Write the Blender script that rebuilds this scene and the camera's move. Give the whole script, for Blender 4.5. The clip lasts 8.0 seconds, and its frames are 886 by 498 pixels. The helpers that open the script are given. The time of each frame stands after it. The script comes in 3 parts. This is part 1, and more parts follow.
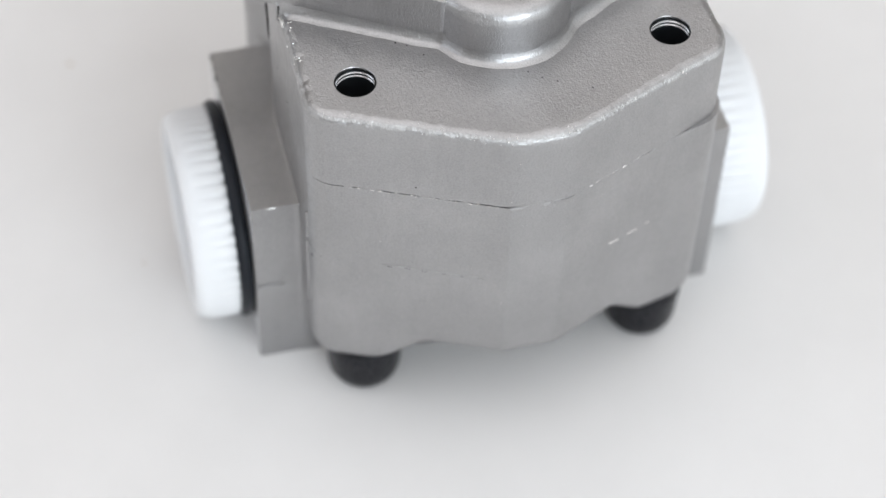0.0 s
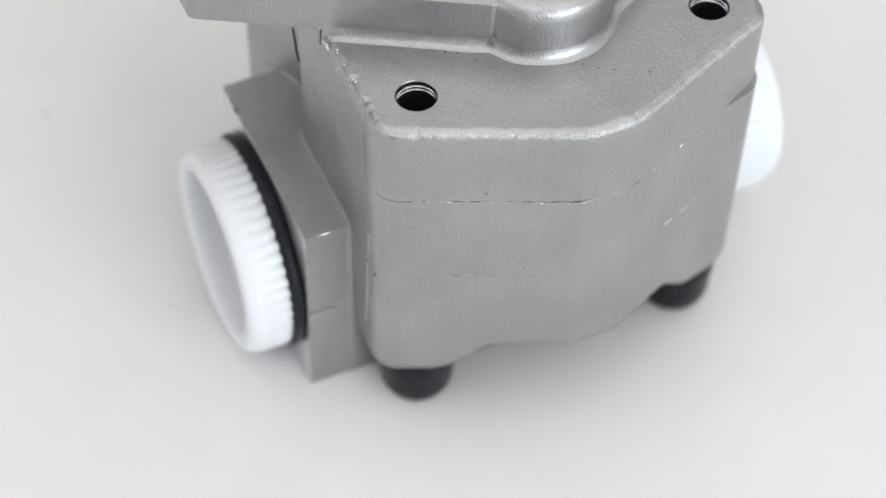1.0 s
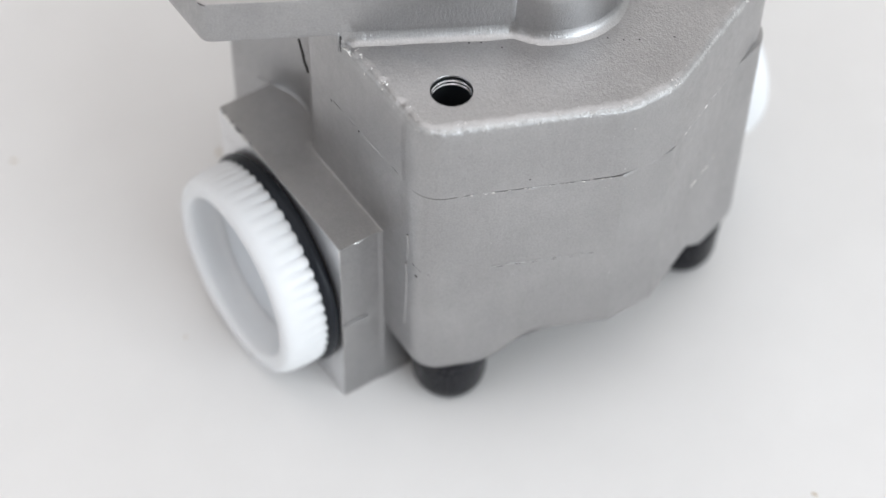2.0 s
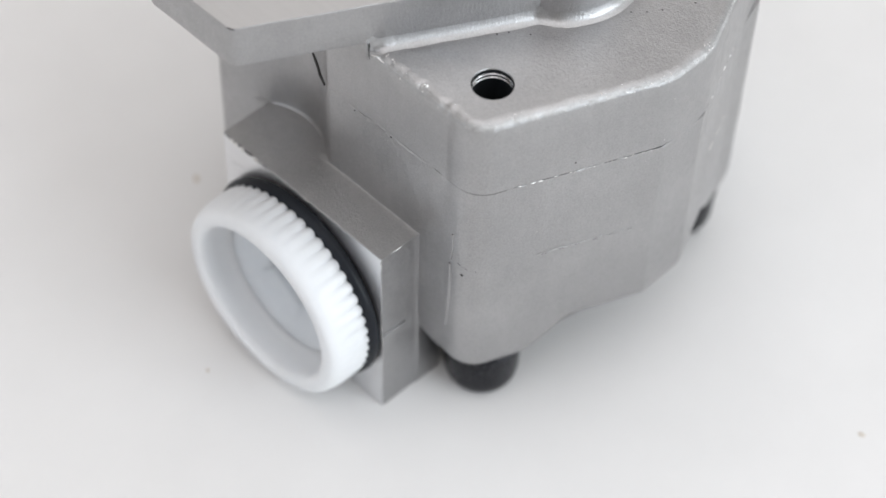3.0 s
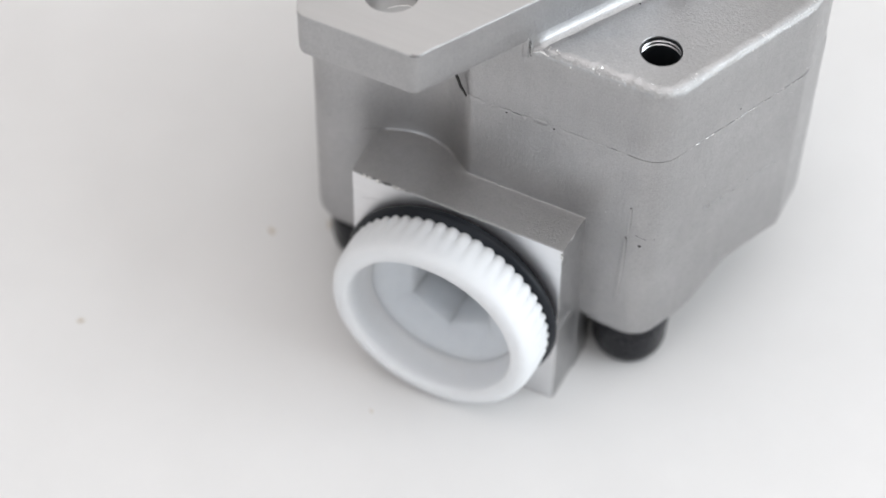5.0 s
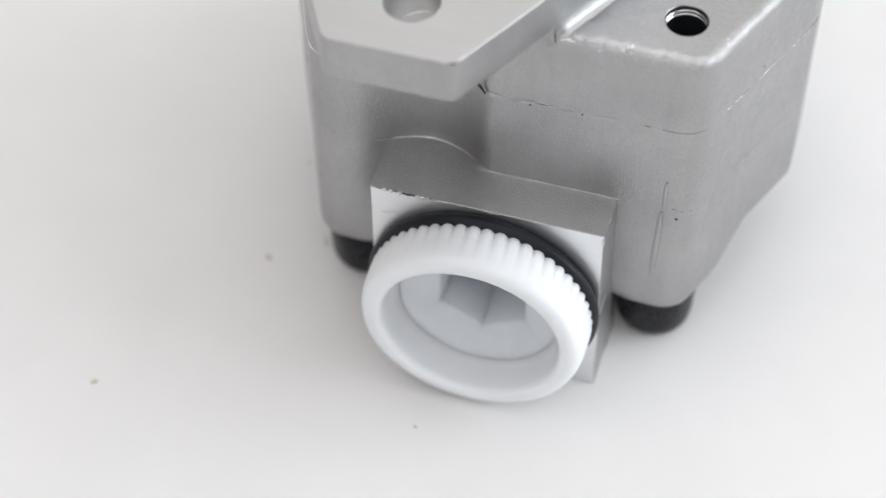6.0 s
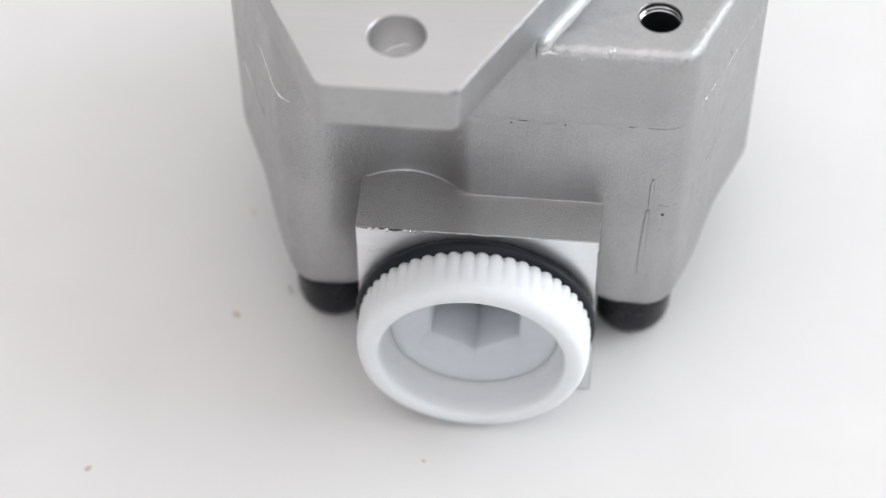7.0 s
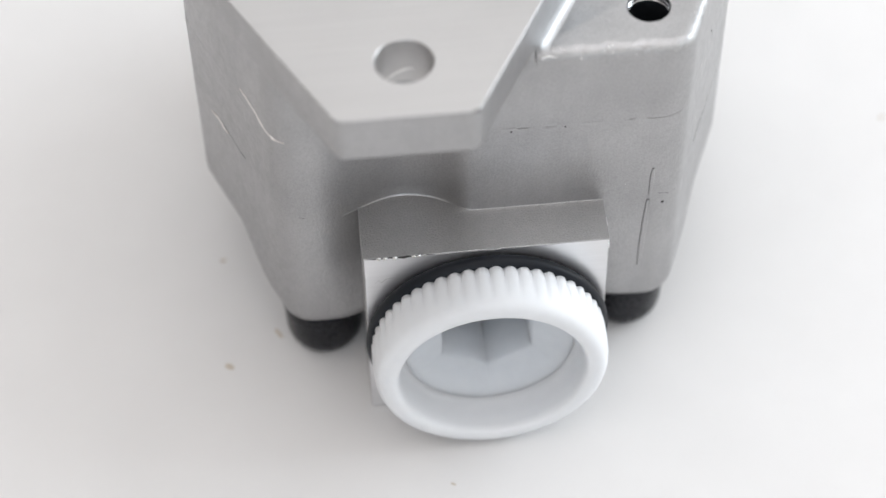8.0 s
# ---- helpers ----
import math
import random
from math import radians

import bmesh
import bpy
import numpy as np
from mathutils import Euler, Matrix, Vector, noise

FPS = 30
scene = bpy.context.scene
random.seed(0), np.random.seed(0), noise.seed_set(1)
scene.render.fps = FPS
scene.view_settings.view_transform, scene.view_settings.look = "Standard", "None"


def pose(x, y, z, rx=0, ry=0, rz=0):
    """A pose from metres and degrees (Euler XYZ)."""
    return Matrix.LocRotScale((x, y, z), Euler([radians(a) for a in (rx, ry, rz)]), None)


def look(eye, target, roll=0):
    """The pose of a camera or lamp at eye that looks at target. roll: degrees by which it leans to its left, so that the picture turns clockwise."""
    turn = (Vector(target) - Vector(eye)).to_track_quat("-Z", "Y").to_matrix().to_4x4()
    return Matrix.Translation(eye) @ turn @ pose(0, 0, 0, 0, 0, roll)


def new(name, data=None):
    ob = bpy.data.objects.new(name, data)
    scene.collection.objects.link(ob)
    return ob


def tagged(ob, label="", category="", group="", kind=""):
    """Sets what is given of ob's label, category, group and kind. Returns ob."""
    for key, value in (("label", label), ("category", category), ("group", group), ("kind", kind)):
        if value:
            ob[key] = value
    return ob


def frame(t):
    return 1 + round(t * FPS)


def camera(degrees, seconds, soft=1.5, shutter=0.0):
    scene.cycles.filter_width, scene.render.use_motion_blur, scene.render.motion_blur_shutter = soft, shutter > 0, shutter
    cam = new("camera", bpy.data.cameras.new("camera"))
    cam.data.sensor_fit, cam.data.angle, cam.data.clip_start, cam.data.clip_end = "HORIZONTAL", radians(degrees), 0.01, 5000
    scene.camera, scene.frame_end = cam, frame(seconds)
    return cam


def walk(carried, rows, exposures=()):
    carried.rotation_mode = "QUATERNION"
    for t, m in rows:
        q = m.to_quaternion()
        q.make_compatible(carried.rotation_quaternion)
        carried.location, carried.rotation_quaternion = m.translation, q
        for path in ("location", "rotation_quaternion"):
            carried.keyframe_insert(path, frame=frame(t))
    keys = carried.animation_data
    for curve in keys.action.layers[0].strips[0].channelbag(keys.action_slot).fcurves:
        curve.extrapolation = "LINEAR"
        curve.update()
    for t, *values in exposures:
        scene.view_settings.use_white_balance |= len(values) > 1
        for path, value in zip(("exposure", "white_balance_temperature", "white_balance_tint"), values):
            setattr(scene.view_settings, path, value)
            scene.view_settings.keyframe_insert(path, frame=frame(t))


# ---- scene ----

# ---------------------------------------------------------------- camera
cam = camera(24.0, 8.0, soft=1.5)
cam.data.dof.use_dof = True
cam.data.dof.focus_distance = 0.507
cam.data.dof.aperture_fstop = 7.0
ROWS = [
    (0, 0.34722, -0.11649, 0.47210, 40.188, -1.413, 75.567),
    (0.5, 0.33359, -0.15305, 0.47139, 40.249, -1.417, 70.709),
    (1, 0.31758, -0.18596, 0.47115, 40.146, -1.356, 65.616),
    (1.5, 0.30001, -0.21406, 0.46943, 40.075, -1.143, 60.795),
    (2.8, 0.24155, -0.28285, 0.46388, 39.764, -1.114, 47.318),
    (3, 0.22961, -0.29386, 0.46323, 39.801, -1.250, 45.280),
    (3.5, 0.19780, -0.31843, 0.46092, 39.848, -1.229, 40.747),
    (4, 0.16776, -0.34129, 0.46034, 39.866, -1.145, 36.296),
    (4.5, 0.14252, -0.36193, 0.46052, 40.061, -0.645, 31.926),
    (5, 0.11126, -0.38048, 0.46054, 40.120, -0.591, 26.885),
    (5.2, 0.09931, -0.38272, 0.45995, 39.885, -0.529, 25.255),
    (6.3, 0.02572, -0.38960, 0.45621, 38.755, 0.367, 12.780),
    (6.5, 0.01470, -0.39193, 0.45608, 39.104, 0.219, 10.689),
    (7, -0.01620, -0.39147, 0.45594, 39.238, 0.373, 5.171),
    (7.5, -0.04784, -0.38789, 0.45527, 39.183, 0.504, -0.379),
    (8, -0.07751, -0.38224, 0.45423, 39.080, 0.694, -5.724),
]
walk(cam, [(t, pose(*r)) for t, *r in ROWS], exposures=[(0, -0.19), (4, -0.11), (8, 0.0)])

# ---------------------------------------------------------------- light
world = bpy.data.worlds.new("sky")
scene.world = world
world.use_nodes = True
wn = world.node_tree.nodes
sky = wn.new("ShaderNodeTexSky")
sky.sky_type = "NISHITA"
sky.sun_disc = False
sky.sun_elevation = radians(40)
sky.sun_rotation = radians(60)
wn["Background"].inputs["Strength"].default_value = 0.1
world.node_tree.links.new(sky.outputs["Color"], wn["Background"].inputs["Color"])


def area_lamp(name, m, sx, sy, watts, colour):
    lamp = bpy.data.lights.new(name, "AREA")
    lamp.shape, lamp.size, lamp.size_y, lamp.energy, lamp.color = "RECTANGLE", sx, sy, watts, colour
    ob = new(name, lamp)
    ob.matrix_world = m
    return ob


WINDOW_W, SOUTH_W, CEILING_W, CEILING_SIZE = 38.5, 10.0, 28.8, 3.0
LIGHT_X, LIGHT_Y = -0.05, -0.1        # middle of the overhead fill lamp, which is added and unseen
area_lamp("window_daylight", look((1.98, 0.45, 0.76), (0.0, 0.45, 0.76)), 1.6, 1.25, WINDOW_W, (0.88, 0.95, 1.0))
# Fill lamp added on the south side, with an unseen opening round it.
area_lamp("south_fill", look((-0.2, -1.98, 0.76), (-0.2, 0.0, 0.76)), 1.7, 1.25, SOUTH_W, (0.98, 0.98, 1.0))
# Overhead fill, added to light everything softly from above.
area_lamp("overhead_fill", look((LIGHT_X, LIGHT_Y, 1.76), (LIGHT_X, LIGHT_Y, 0.0)), CEILING_SIZE, CEILING_SIZE, CEILING_W, (1.0, 0.962, 0.968))

# ---------------------------------------------------------------- materials


def material(name):
    mat = bpy.data.materials.new(name)
    mat.use_nodes = True
    nt = mat.node_tree
    return mat, nt, nt.nodes["Principled BSDF"]


def node(nt, kind, **inputs):
    n = nt.nodes.new(kind)
    for key, value in inputs.items():
        n.inputs[key.replace("_", " ")].default_value = value
    return n


def ramp(nt, source, stops):
    r = nt.nodes.new("ShaderNodeValToRGB")
    while len(r.color_ramp.elements) < len(stops):
        r.color_ramp.elements.new(0.5)
    for e, (p, c) in zip(r.color_ramp.elements, stops):
        e.position, e.color = p, (*c, 1) if isinstance(c, tuple) else (c, c, c, 1)
    nt.links.new(source, r.inputs[0])
    return r.outputs[0]


def mix(nt, fac, a, b, kind="MIX"):
    m = nt.nodes.new("ShaderNodeMix")
    m.data_type, m.blend_type = "RGBA", kind
    for socket, value in ((m.inputs[0], fac), (m.inputs[6], a), (m.inputs[7], b)):
        if hasattr(value, "is_linked"):
            nt.links.new(value, socket)
        else:
            socket.default_value = value if not isinstance(value, tuple) else (*value, 1)
    return m.outputs[2]


def noise_tex(nt, scale, detail=3.0, rough=0.55, stretch=None):
    co = nt.nodes.new("ShaderNodeTexCoord").outputs["Object"]
    if stretch:
        mp = nt.nodes.new("ShaderNodeMapping")
        mp.inputs["Scale"].default_value = stretch
        nt.links.new(co, mp.inputs[0])
        co = mp.outputs[0]
    n = node(nt, "ShaderNodeTexNoise", Scale=scale, Detail=detail, Roughness=rough)
    nt.links.new(co, n.inputs["Vector"])
    return n.outputs["Fac"]


def bump(nt, bsdf, heights):
    """heights: (socket, strength, distance) one on top of the other."""
    last = None
    for h, s, d in heights:
        b = node(nt, "ShaderNodeBump", Strength=s, Distance=d)
        nt.links.new(h, b.inputs["Height"])
        if last:
            nt.links.new(last, b.inputs["Normal"])
        last = b.outputs[0]
    nt.links.new(last, bsdf.inputs["Normal"])


def cast_aluminium(name, base, rough, grain, sand, swell=0.2):
    mat, nt, p = material(name)
    fine = noise_tex(nt, 2100, 2.0, 0.6)
    mid = noise_tex(nt, 420, 3.0)
    broad = noise_tex(nt, 38, 4.0)
    co = nt.nodes.new("ShaderNodeTexCoord").outputs["Object"]
    pits = node(nt, "ShaderNodeTexVoronoi", Scale=150.0)
    nt.links.new(co, pits.inputs["Vector"])
    pit = ramp(nt, pits.outputs["Distance"], [(0.0, 0.0), (0.035, 0.0), (0.07, 1.0)])
    pick = ramp(nt, noise_tex(nt, 60, 1.0), [(0.76, 0.0), (0.82, 1.0)])
    hole = mix(nt, pick, (1, 1, 1), pit)
    c = ramp(nt, broad, [(0.3, tuple(v * 0.90 for v in base)), (0.7, tuple(v * 1.06 for v in base))])
    drawn = noise_tex(nt, 260, 3.0, 0.6, (1, 1, 0.12))
    orange_peel = noise_tex(nt, 1400, 3.0, 0.65, (1, 1, 0.35))
    c = mix(nt, 0.22, c, ramp(nt, drawn, [(0.3, 0.88), (0.7, 1.07)]), "MULTIPLY")
    c = mix(nt, 0.48, c, ramp(nt, fine, [(0.28, 0.74), (0.5, 0.96), (0.72, 1.13)]), "MULTIPLY")
    c = mix(nt, 0.1, c, hole, "MULTIPLY")
    nt.links.new(c, p.inputs["Base Color"])
    p.inputs["Metallic"].default_value = 1.0
    r = ramp(nt, mid, [(0.3, rough - 0.07), (0.7, rough + 0.07)])
    nt.links.new(r, p.inputs["Roughness"])
    bump(nt, p, [(broad, 0.1, 0.0008), (mid, swell, 0.0003), (orange_peel, grain, 0.00032), (fine, sand, 0.00026)])
    return mat


def machined_aluminium(name, base, rough, stretch):
    mat, nt, p = material(name)
    lines = noise_tex(nt, 900, 3.0, 0.6, stretch)
    broad = noise_tex(nt, 30, 3.0)
    c = ramp(nt, lines, [(0.25, tuple(v * 0.96 for v in base)), (0.75, tuple(v * 1.02 for v in base))])
    c = mix(nt, 0.35, c, ramp(nt, broad, [(0.3, 0.86), (0.7, 1.0)]), "MULTIPLY")
    nt.links.new(c, p.inputs["Base Color"])
    p.inputs["Metallic"].default_value = 0.9
    nt.links.new(ramp(nt, broad, [(0.3, rough - 0.05), (0.7, rough + 0.06)]), p.inputs["Roughness"])
    bump(nt, p, [(lines, 0.12, 0.00008)])
    return mat


def plain(name, base, rough, metal=0.0, grain=600, depth=0.00006, spread=0.08):
    mat, nt, p = material(name)
    n = noise_tex(nt, grain, 3.0)
    b = noise_tex(nt, grain / 14, 3.0)
    c = ramp(nt, b, [(0.3, tuple(v * (1 - spread) for v in base)), (0.7, tuple(min(1, v * (1 + spread)) for v in base))])
    nt.links.new(c, p.inputs["Base Color"])
    p.inputs["Metallic"].default_value = metal
    nt.links.new(ramp(nt, n, [(0.3, rough - 0.06), (0.7, rough + 0.06)]), p.inputs["Roughness"])
    bump(nt, p, [(n, 0.3, depth)])
    return mat


CAST = cast_aluminium("cast_aluminium", (0.43, 0.428, 0.432), 0.38, 0.32, 0.34)
CAST_ROUGH = cast_aluminium("coarse_cast_aluminium", (0.49, 0.485, 0.48), 0.5, 0.08, 0.9, 0.05)
# Lighter than the cast metal: edge wear plus its highlights put into the colour.
WORN_GLINT = cast_aluminium("worn_edge_glint", (0.50, 0.497, 0.495), 0.46, 0.9, 1.2)
MILLED = machined_aluminium("milled_aluminium", (0.54, 0.533, 0.53), 0.44, (0.04, 1, 1))
MILLED_FACE = machined_aluminium("milled_port_face", (0.80, 0.80, 0.81), 0.34, (0.05, 1, 1))
LIT_THREAD = plain("lit_cut_thread", (0.62, 0.62, 0.63), 0.24, 1.0)
# Dark colour painting the shade down the bores below the lit turns.
SHADED_BORE = plain("shaded_dark_bore", (0.035, 0.04, 0.045), 0.4, 0.5)
FIN = plain("rough_casting_fin", (0.40, 0.395, 0.39), 0.6, 0.35)
GOUGE = plain("torn_metal", (0.74, 0.72, 0.70), 0.4, 0.9, 900, 0.0004)
BRIGHT = plain("bright_metal_burr", (0.85, 0.84, 0.82), 0.3, 1.0)
BLACK_STEEL = plain("black_oxide_steel", (0.014, 0.014, 0.017), 0.28, 0.2, 900)
RUBBER = plain("black_rubber", (0.010, 0.012, 0.016), 0.42, 0.0, 700)
for glossy in (BLACK_STEEL, SHADED_BORE):
    glossy.node_tree.nodes["Principled BSDF"].inputs["Specular IOR Level"].default_value = 0.18
RUBBER.node_tree.nodes["Principled BSDF"].inputs["Specular IOR Level"].default_value = 0.2
# One dark colour for cracks, chips and painted shade.
MARK_OR_SHADE = plain("dark_mark_or_shade", (0.035, 0.033, 0.032), 0.8, 0.0)
TABLE_MAT = plain("white_laminate", (0.728, 0.721, 0.714), 0.7, 0.0, 500, 0.00003, 0.015)
TABLE_MAT.node_tree.nodes["Principled BSDF"].inputs["Specular IOR Level"].default_value = 0.2
WALL_MAT = plain("white_wall_paint", (0.88, 0.875, 0.865), 0.8, 0.0, 90, 0.0004, 0.02)
# Dark warm colour chosen to cut and tint bounce from two unseen walls.
DIM_WALL = plain("dim_warm_wall_paint", (0.40, 0.36, 0.32), 0.8, 0.0, 90, 0.0004, 0.02)
FLOOR_MAT = plain("grey_floor", (0.55, 0.54, 0.53), 0.5, 0.0, 60, 0.0004)
STEEL_LEG = plain("grey_powder_coat", (0.5, 0.5, 0.5), 0.45, 0.0)
CRUMB = plain("beige_crumb", (0.56, 0.50, 0.42), 0.8, 0.0)
FRAME_MAT = plain("white_window_paint", (0.8, 0.8, 0.8), 0.4, 0.0)


def plastic(name, low, high):
    mat, nt, p = material(name)
    n = noise_tex(nt, 300, 3.0)
    nt.links.new(ramp(nt, n, [(0.3, low), (0.7, high)]), p.inputs["Base Color"])
    p.inputs["Roughness"].default_value = 0.36
    p.inputs["IOR"].default_value = 1.35
    p.inputs["Subsurface Weight"].default_value = 1.0
    p.inputs["Subsurface Radius"].default_value = (1.0, 1.0, 1.0)
    p.inputs["Subsurface Scale"].default_value = 0.0045
    bump(nt, p, [(n, 0.1, 0.0001)])
    return mat


NYLON = plastic("white_nylon", (0.715, 0.728, 0.742), (0.73, 0.743, 0.757))
# Darker copy of the nylon: the recess shade put into its colour.
NYLON_SHADED = plastic("recess_shade_nylon", (0.62, 0.65, 0.68), (0.65, 0.68, 0.71))

# ---------------------------------------------------------------- mesh helpers (millimetres in, metres out)
MM = 0.001


def finish(bm, name, mats, smooth_angle=35):
    bmesh.ops.recalc_face_normals(bm, faces=bm.faces)
    for f in bm.faces:
        f.smooth = True
    cut = radians(smooth_angle)
    for e in bm.edges:
        if len(e.link_faces) == 2 and e.calc_face_angle(0) > cut:
            e.smooth = False
    me = bpy.data.meshes.new(name)
    bm.to_mesh(me)
    bm.free()
    for m in mats if isinstance(mats, (list, tuple)) else [mats]:
        me.materials.append(m)
    return me


def part(name, bm, mats, parent=None, label="", smooth_angle=35):
    ob = new(name, finish(bm, name, mats, smooth_angle))
    if parent:
        ob.parent = parent
    if label:
        tagged(ob, label)
    return ob


def rounded(corners, step=1.0):
    """Closed outline from (x, y, radius) corners, counter-clockwise, with arcs at the corners, points about step apart."""
    out, n = [], len(corners)
    for i in range(n):
        p0, p1, p2 = (Vector(corners[(i + k) % n][:2]) for k in (-1, 0, 1))
        r = corners[i][2]
        a, b = (p0 - p1).normalized(), (p2 - p1).normalized()
        half = a.angle(b) / 2
        if r < 1e-6 or abs(half - math.pi / 2) < 1e-4:
            out.append(p1)
            continue
        t = r / math.tan(half)
        c = p1 + (a + b).normalized() * (r / math.sin(half))
        s, e = p1 + a * t - c, p1 + b * t - c
        turn = s.angle_signed(e)
        k = max(3, int(r * abs(turn) / step))
        for j in range(k + 1):
            q = s.copy()
            q.rotate(Matrix.Rotation(-turn * j / k, 2))
            out.append(c + q)
    return out


def resample(points, step):
    """Points on the closed outline about step apart, keeping its corners."""
    out = []
    for p, q in zip(points, points[1:] + points[:1]):
        k = max(1, round((q - p).length / step))
        out += [p.lerp(q, j / k) for j in range(k)]
    return out


def normals(points):
    out = []
    for a, b in zip(points[-1:] + points[:-1], points[1:] + points[:1]):
        d = (b - a).normalized()
        out.append(Vector((d.y, -d.x)))
    return out


def loft(bm, rings, close_first=False, close_last=False, mat=0):
    """Rings of equally many (x, y, z) joined by quads. Returns the rings of vertices."""
    made = [[bm.verts.new(Vector(p) * MM) for p in ring] for ring in rings]
    n = len(rings[0])
    for a, b in zip(made, made[1:]):
        for i in range(n):
            j = (i + 1) % n
            bm.faces.new((a[i], a[j], b[j], b[i])).material_index = mat
    for flag, ring in ((close_first, made[0]), (close_last, made[-1])):
        if flag:
            bm.faces.new(ring).material_index = mat
    return made


def fill(bm, loops, mat=0):
    """A flat face between an outer loop of vertices and holes."""
    edges = []
    for loop in loops:
        for a, b in zip(loop, loop[1:] + loop[:1]):
            edges.append(bm.edges.get((a, b)) or bm.edges.new((a, b)))
    got = bmesh.ops.triangle_fill(bm, use_beauty=True, use_dissolve=False, edges=edges)
    for f in got["geom"]:
        if isinstance(f, bmesh.types.BMFace):
            f.material_index = mat


def circle(x, y, r, n=48):
    return [(x + r * math.cos(2 * math.pi * i / n), y + r * math.sin(2 * math.pi * i / n)) for i in range(n)]


def box(bm, lo, hi, bevel=0.0, mat=0):
    m = Matrix.LocRotScale([(a + b) / 2 * MM for a, b in zip(lo, hi)], None, [(b - a) * MM for a, b in zip(lo, hi)])
    got = bmesh.ops.create_cube(bm, size=1, matrix=m)
    if bevel:
        es = list({e for v in got["verts"] for e in v.link_edges})
        bmesh.ops.bevel(bm, geom=es, offset=bevel * MM, segments=2, profile=0.5, affect="EDGES")


def wave(x, y, z, size, amount):
    return amount * noise.noise(Vector((x, y, z)) / size)


# ---------------------------------------------------------------- unseen room and the table


def slab(name, lo, hi, mat, label, category, bevel=0.0):
    bm = bmesh.new()
    box(bm, [v * 1000 for v in lo], [v * 1000 for v in hi], bevel)
    return tagged(part(name, bm, mat, None, "", 30), label, category, kind="structure")


# The room is added and unseen; its surfaces send light back to the pump.
R, FLOOR_Z, CEIL_Z = 2.0, -0.75, 1.85
slab("floor", (-R, -R, FLOOR_Z - 0.1), (R, R, FLOOR_Z), FLOOR_MAT, "unseen plain grey floor added under the table", "floor")
slab("ceiling", (-R, -R, CEIL_Z), (R, R, CEIL_Z + 0.1), WALL_MAT, "unseen white ceiling added to bounce light", "ceiling")
slab("wall_west", (-R - 0.12, -R, FLOOR_Z), (-R, R, CEIL_Z), DIM_WALL, "unseen wall coloured dark and warm to shape the bounce light", "wall")
slab("wall_north", (-R - 0.12, R, FLOOR_Z), (R + 0.12, R + 0.12, CEIL_Z), WALL_MAT, "unseen white wall added to bounce light", "wall")


def wall_with_window(name, window, turn, paint, shift):
    """A wall with one opening through it, built on the east side and turned about the room's middle."""
    m = Matrix.Rotation(radians(turn), 4, "Z")
    bm = bmesh.new()
    y0, y1, z0, z1, t = shift - 0.9, shift + 0.9, 0.1, 1.42, 0.12
    for lo, hi in (
        ((R, -R, FLOOR_Z), (R + t, y0, CEIL_Z)),
        ((R, y1, FLOOR_Z), (R + t, R, CEIL_Z)),
        ((R, y0, FLOOR_Z), (R + t, y1, z0)),
        ((R, y0, z1), (R + t, y1, CEIL_Z)),
    ):
        box(bm, [v * 1000 for v in lo], [v * 1000 for v in hi])
    bm.transform(m)
    tagged(part(name, bm, paint), "unseen painted wall with an added window opening", "wall", kind="structure")
    frame_ob = tagged(new(window), "unseen white framed window round an area lamp", "window", kind="structure")
    for lo, hi in (
        ((R + 0.04, y0, z0), (R + 0.09, y0 + 0.05, z1)),
        ((R + 0.04, y1 - 0.05, z0), (R + 0.09, y1, z1)),
        ((R + 0.04, y0 + 0.05, z0), (R + 0.09, y1 - 0.05, z0 + 0.05)),
        ((R + 0.04, y0 + 0.05, z1 - 0.05), (R + 0.09, y1 - 0.05, z1)),
    ):
        b = bmesh.new()
        box(b, [v * 1000 for v in lo], [v * 1000 for v in hi], 3)
        b.transform(m)
        part("window_frame", b, FRAME_MAT, frame_ob)


def overhead_fill_panel(x, y, size):
    """An added, unseen frame under the ceiling, round the overhead fill lamp's face."""
    ob = tagged(new("overhead_fill_panel"), "unseen frame added round the overhead fill lamp", "ceiling light")
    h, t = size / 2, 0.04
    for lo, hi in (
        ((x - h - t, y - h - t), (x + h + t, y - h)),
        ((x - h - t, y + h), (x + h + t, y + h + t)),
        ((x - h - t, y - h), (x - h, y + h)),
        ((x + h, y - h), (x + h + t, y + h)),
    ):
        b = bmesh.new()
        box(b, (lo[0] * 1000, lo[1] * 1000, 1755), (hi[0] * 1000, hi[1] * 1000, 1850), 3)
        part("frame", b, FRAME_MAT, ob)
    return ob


overhead_fill_panel(LIGHT_X, LIGHT_Y, CEILING_SIZE + 0.04)
wall_with_window("wall_east", "window_1", 0, WALL_MAT, 0.45)
# Unseen opening added only to hold the southern fill lamp.
wall_with_window("wall_south", "fill_window", -90, DIM_WALL, -0.2)


def table():
    ob = tagged(new("table"), "white laminate table with a smooth matt top", "table")
    bm = bmesh.new()
    box(bm, (-900, -900, -30), (900, 900, 0), 2)
    part("tabletop", bm, TABLE_MAT, ob)
    for x in (-840, 840):
        for y in (-840, 840):
            b = bmesh.new()
            box(b, (x - 22, y - 22, FLOOR_Z * 1000), (x + 22, y + 22, -30), 3)
            part("leg", b, STEEL_LEG, ob)
    return ob


table()

# ---------------------------------------------------------------- the gear pump
pump = tagged(new("hydraulic_gear_pump"), "grey cast aluminium hydraulic gear pump standing on its black bolt heads", "gear pump")
XC = -40.0            # middle of the housing between the two bolt rows
BOSS_X = -15.4        # the driven gear's axis
SHAFT_X = -58.5       # the drive shaft's axis, on which the flange is centred
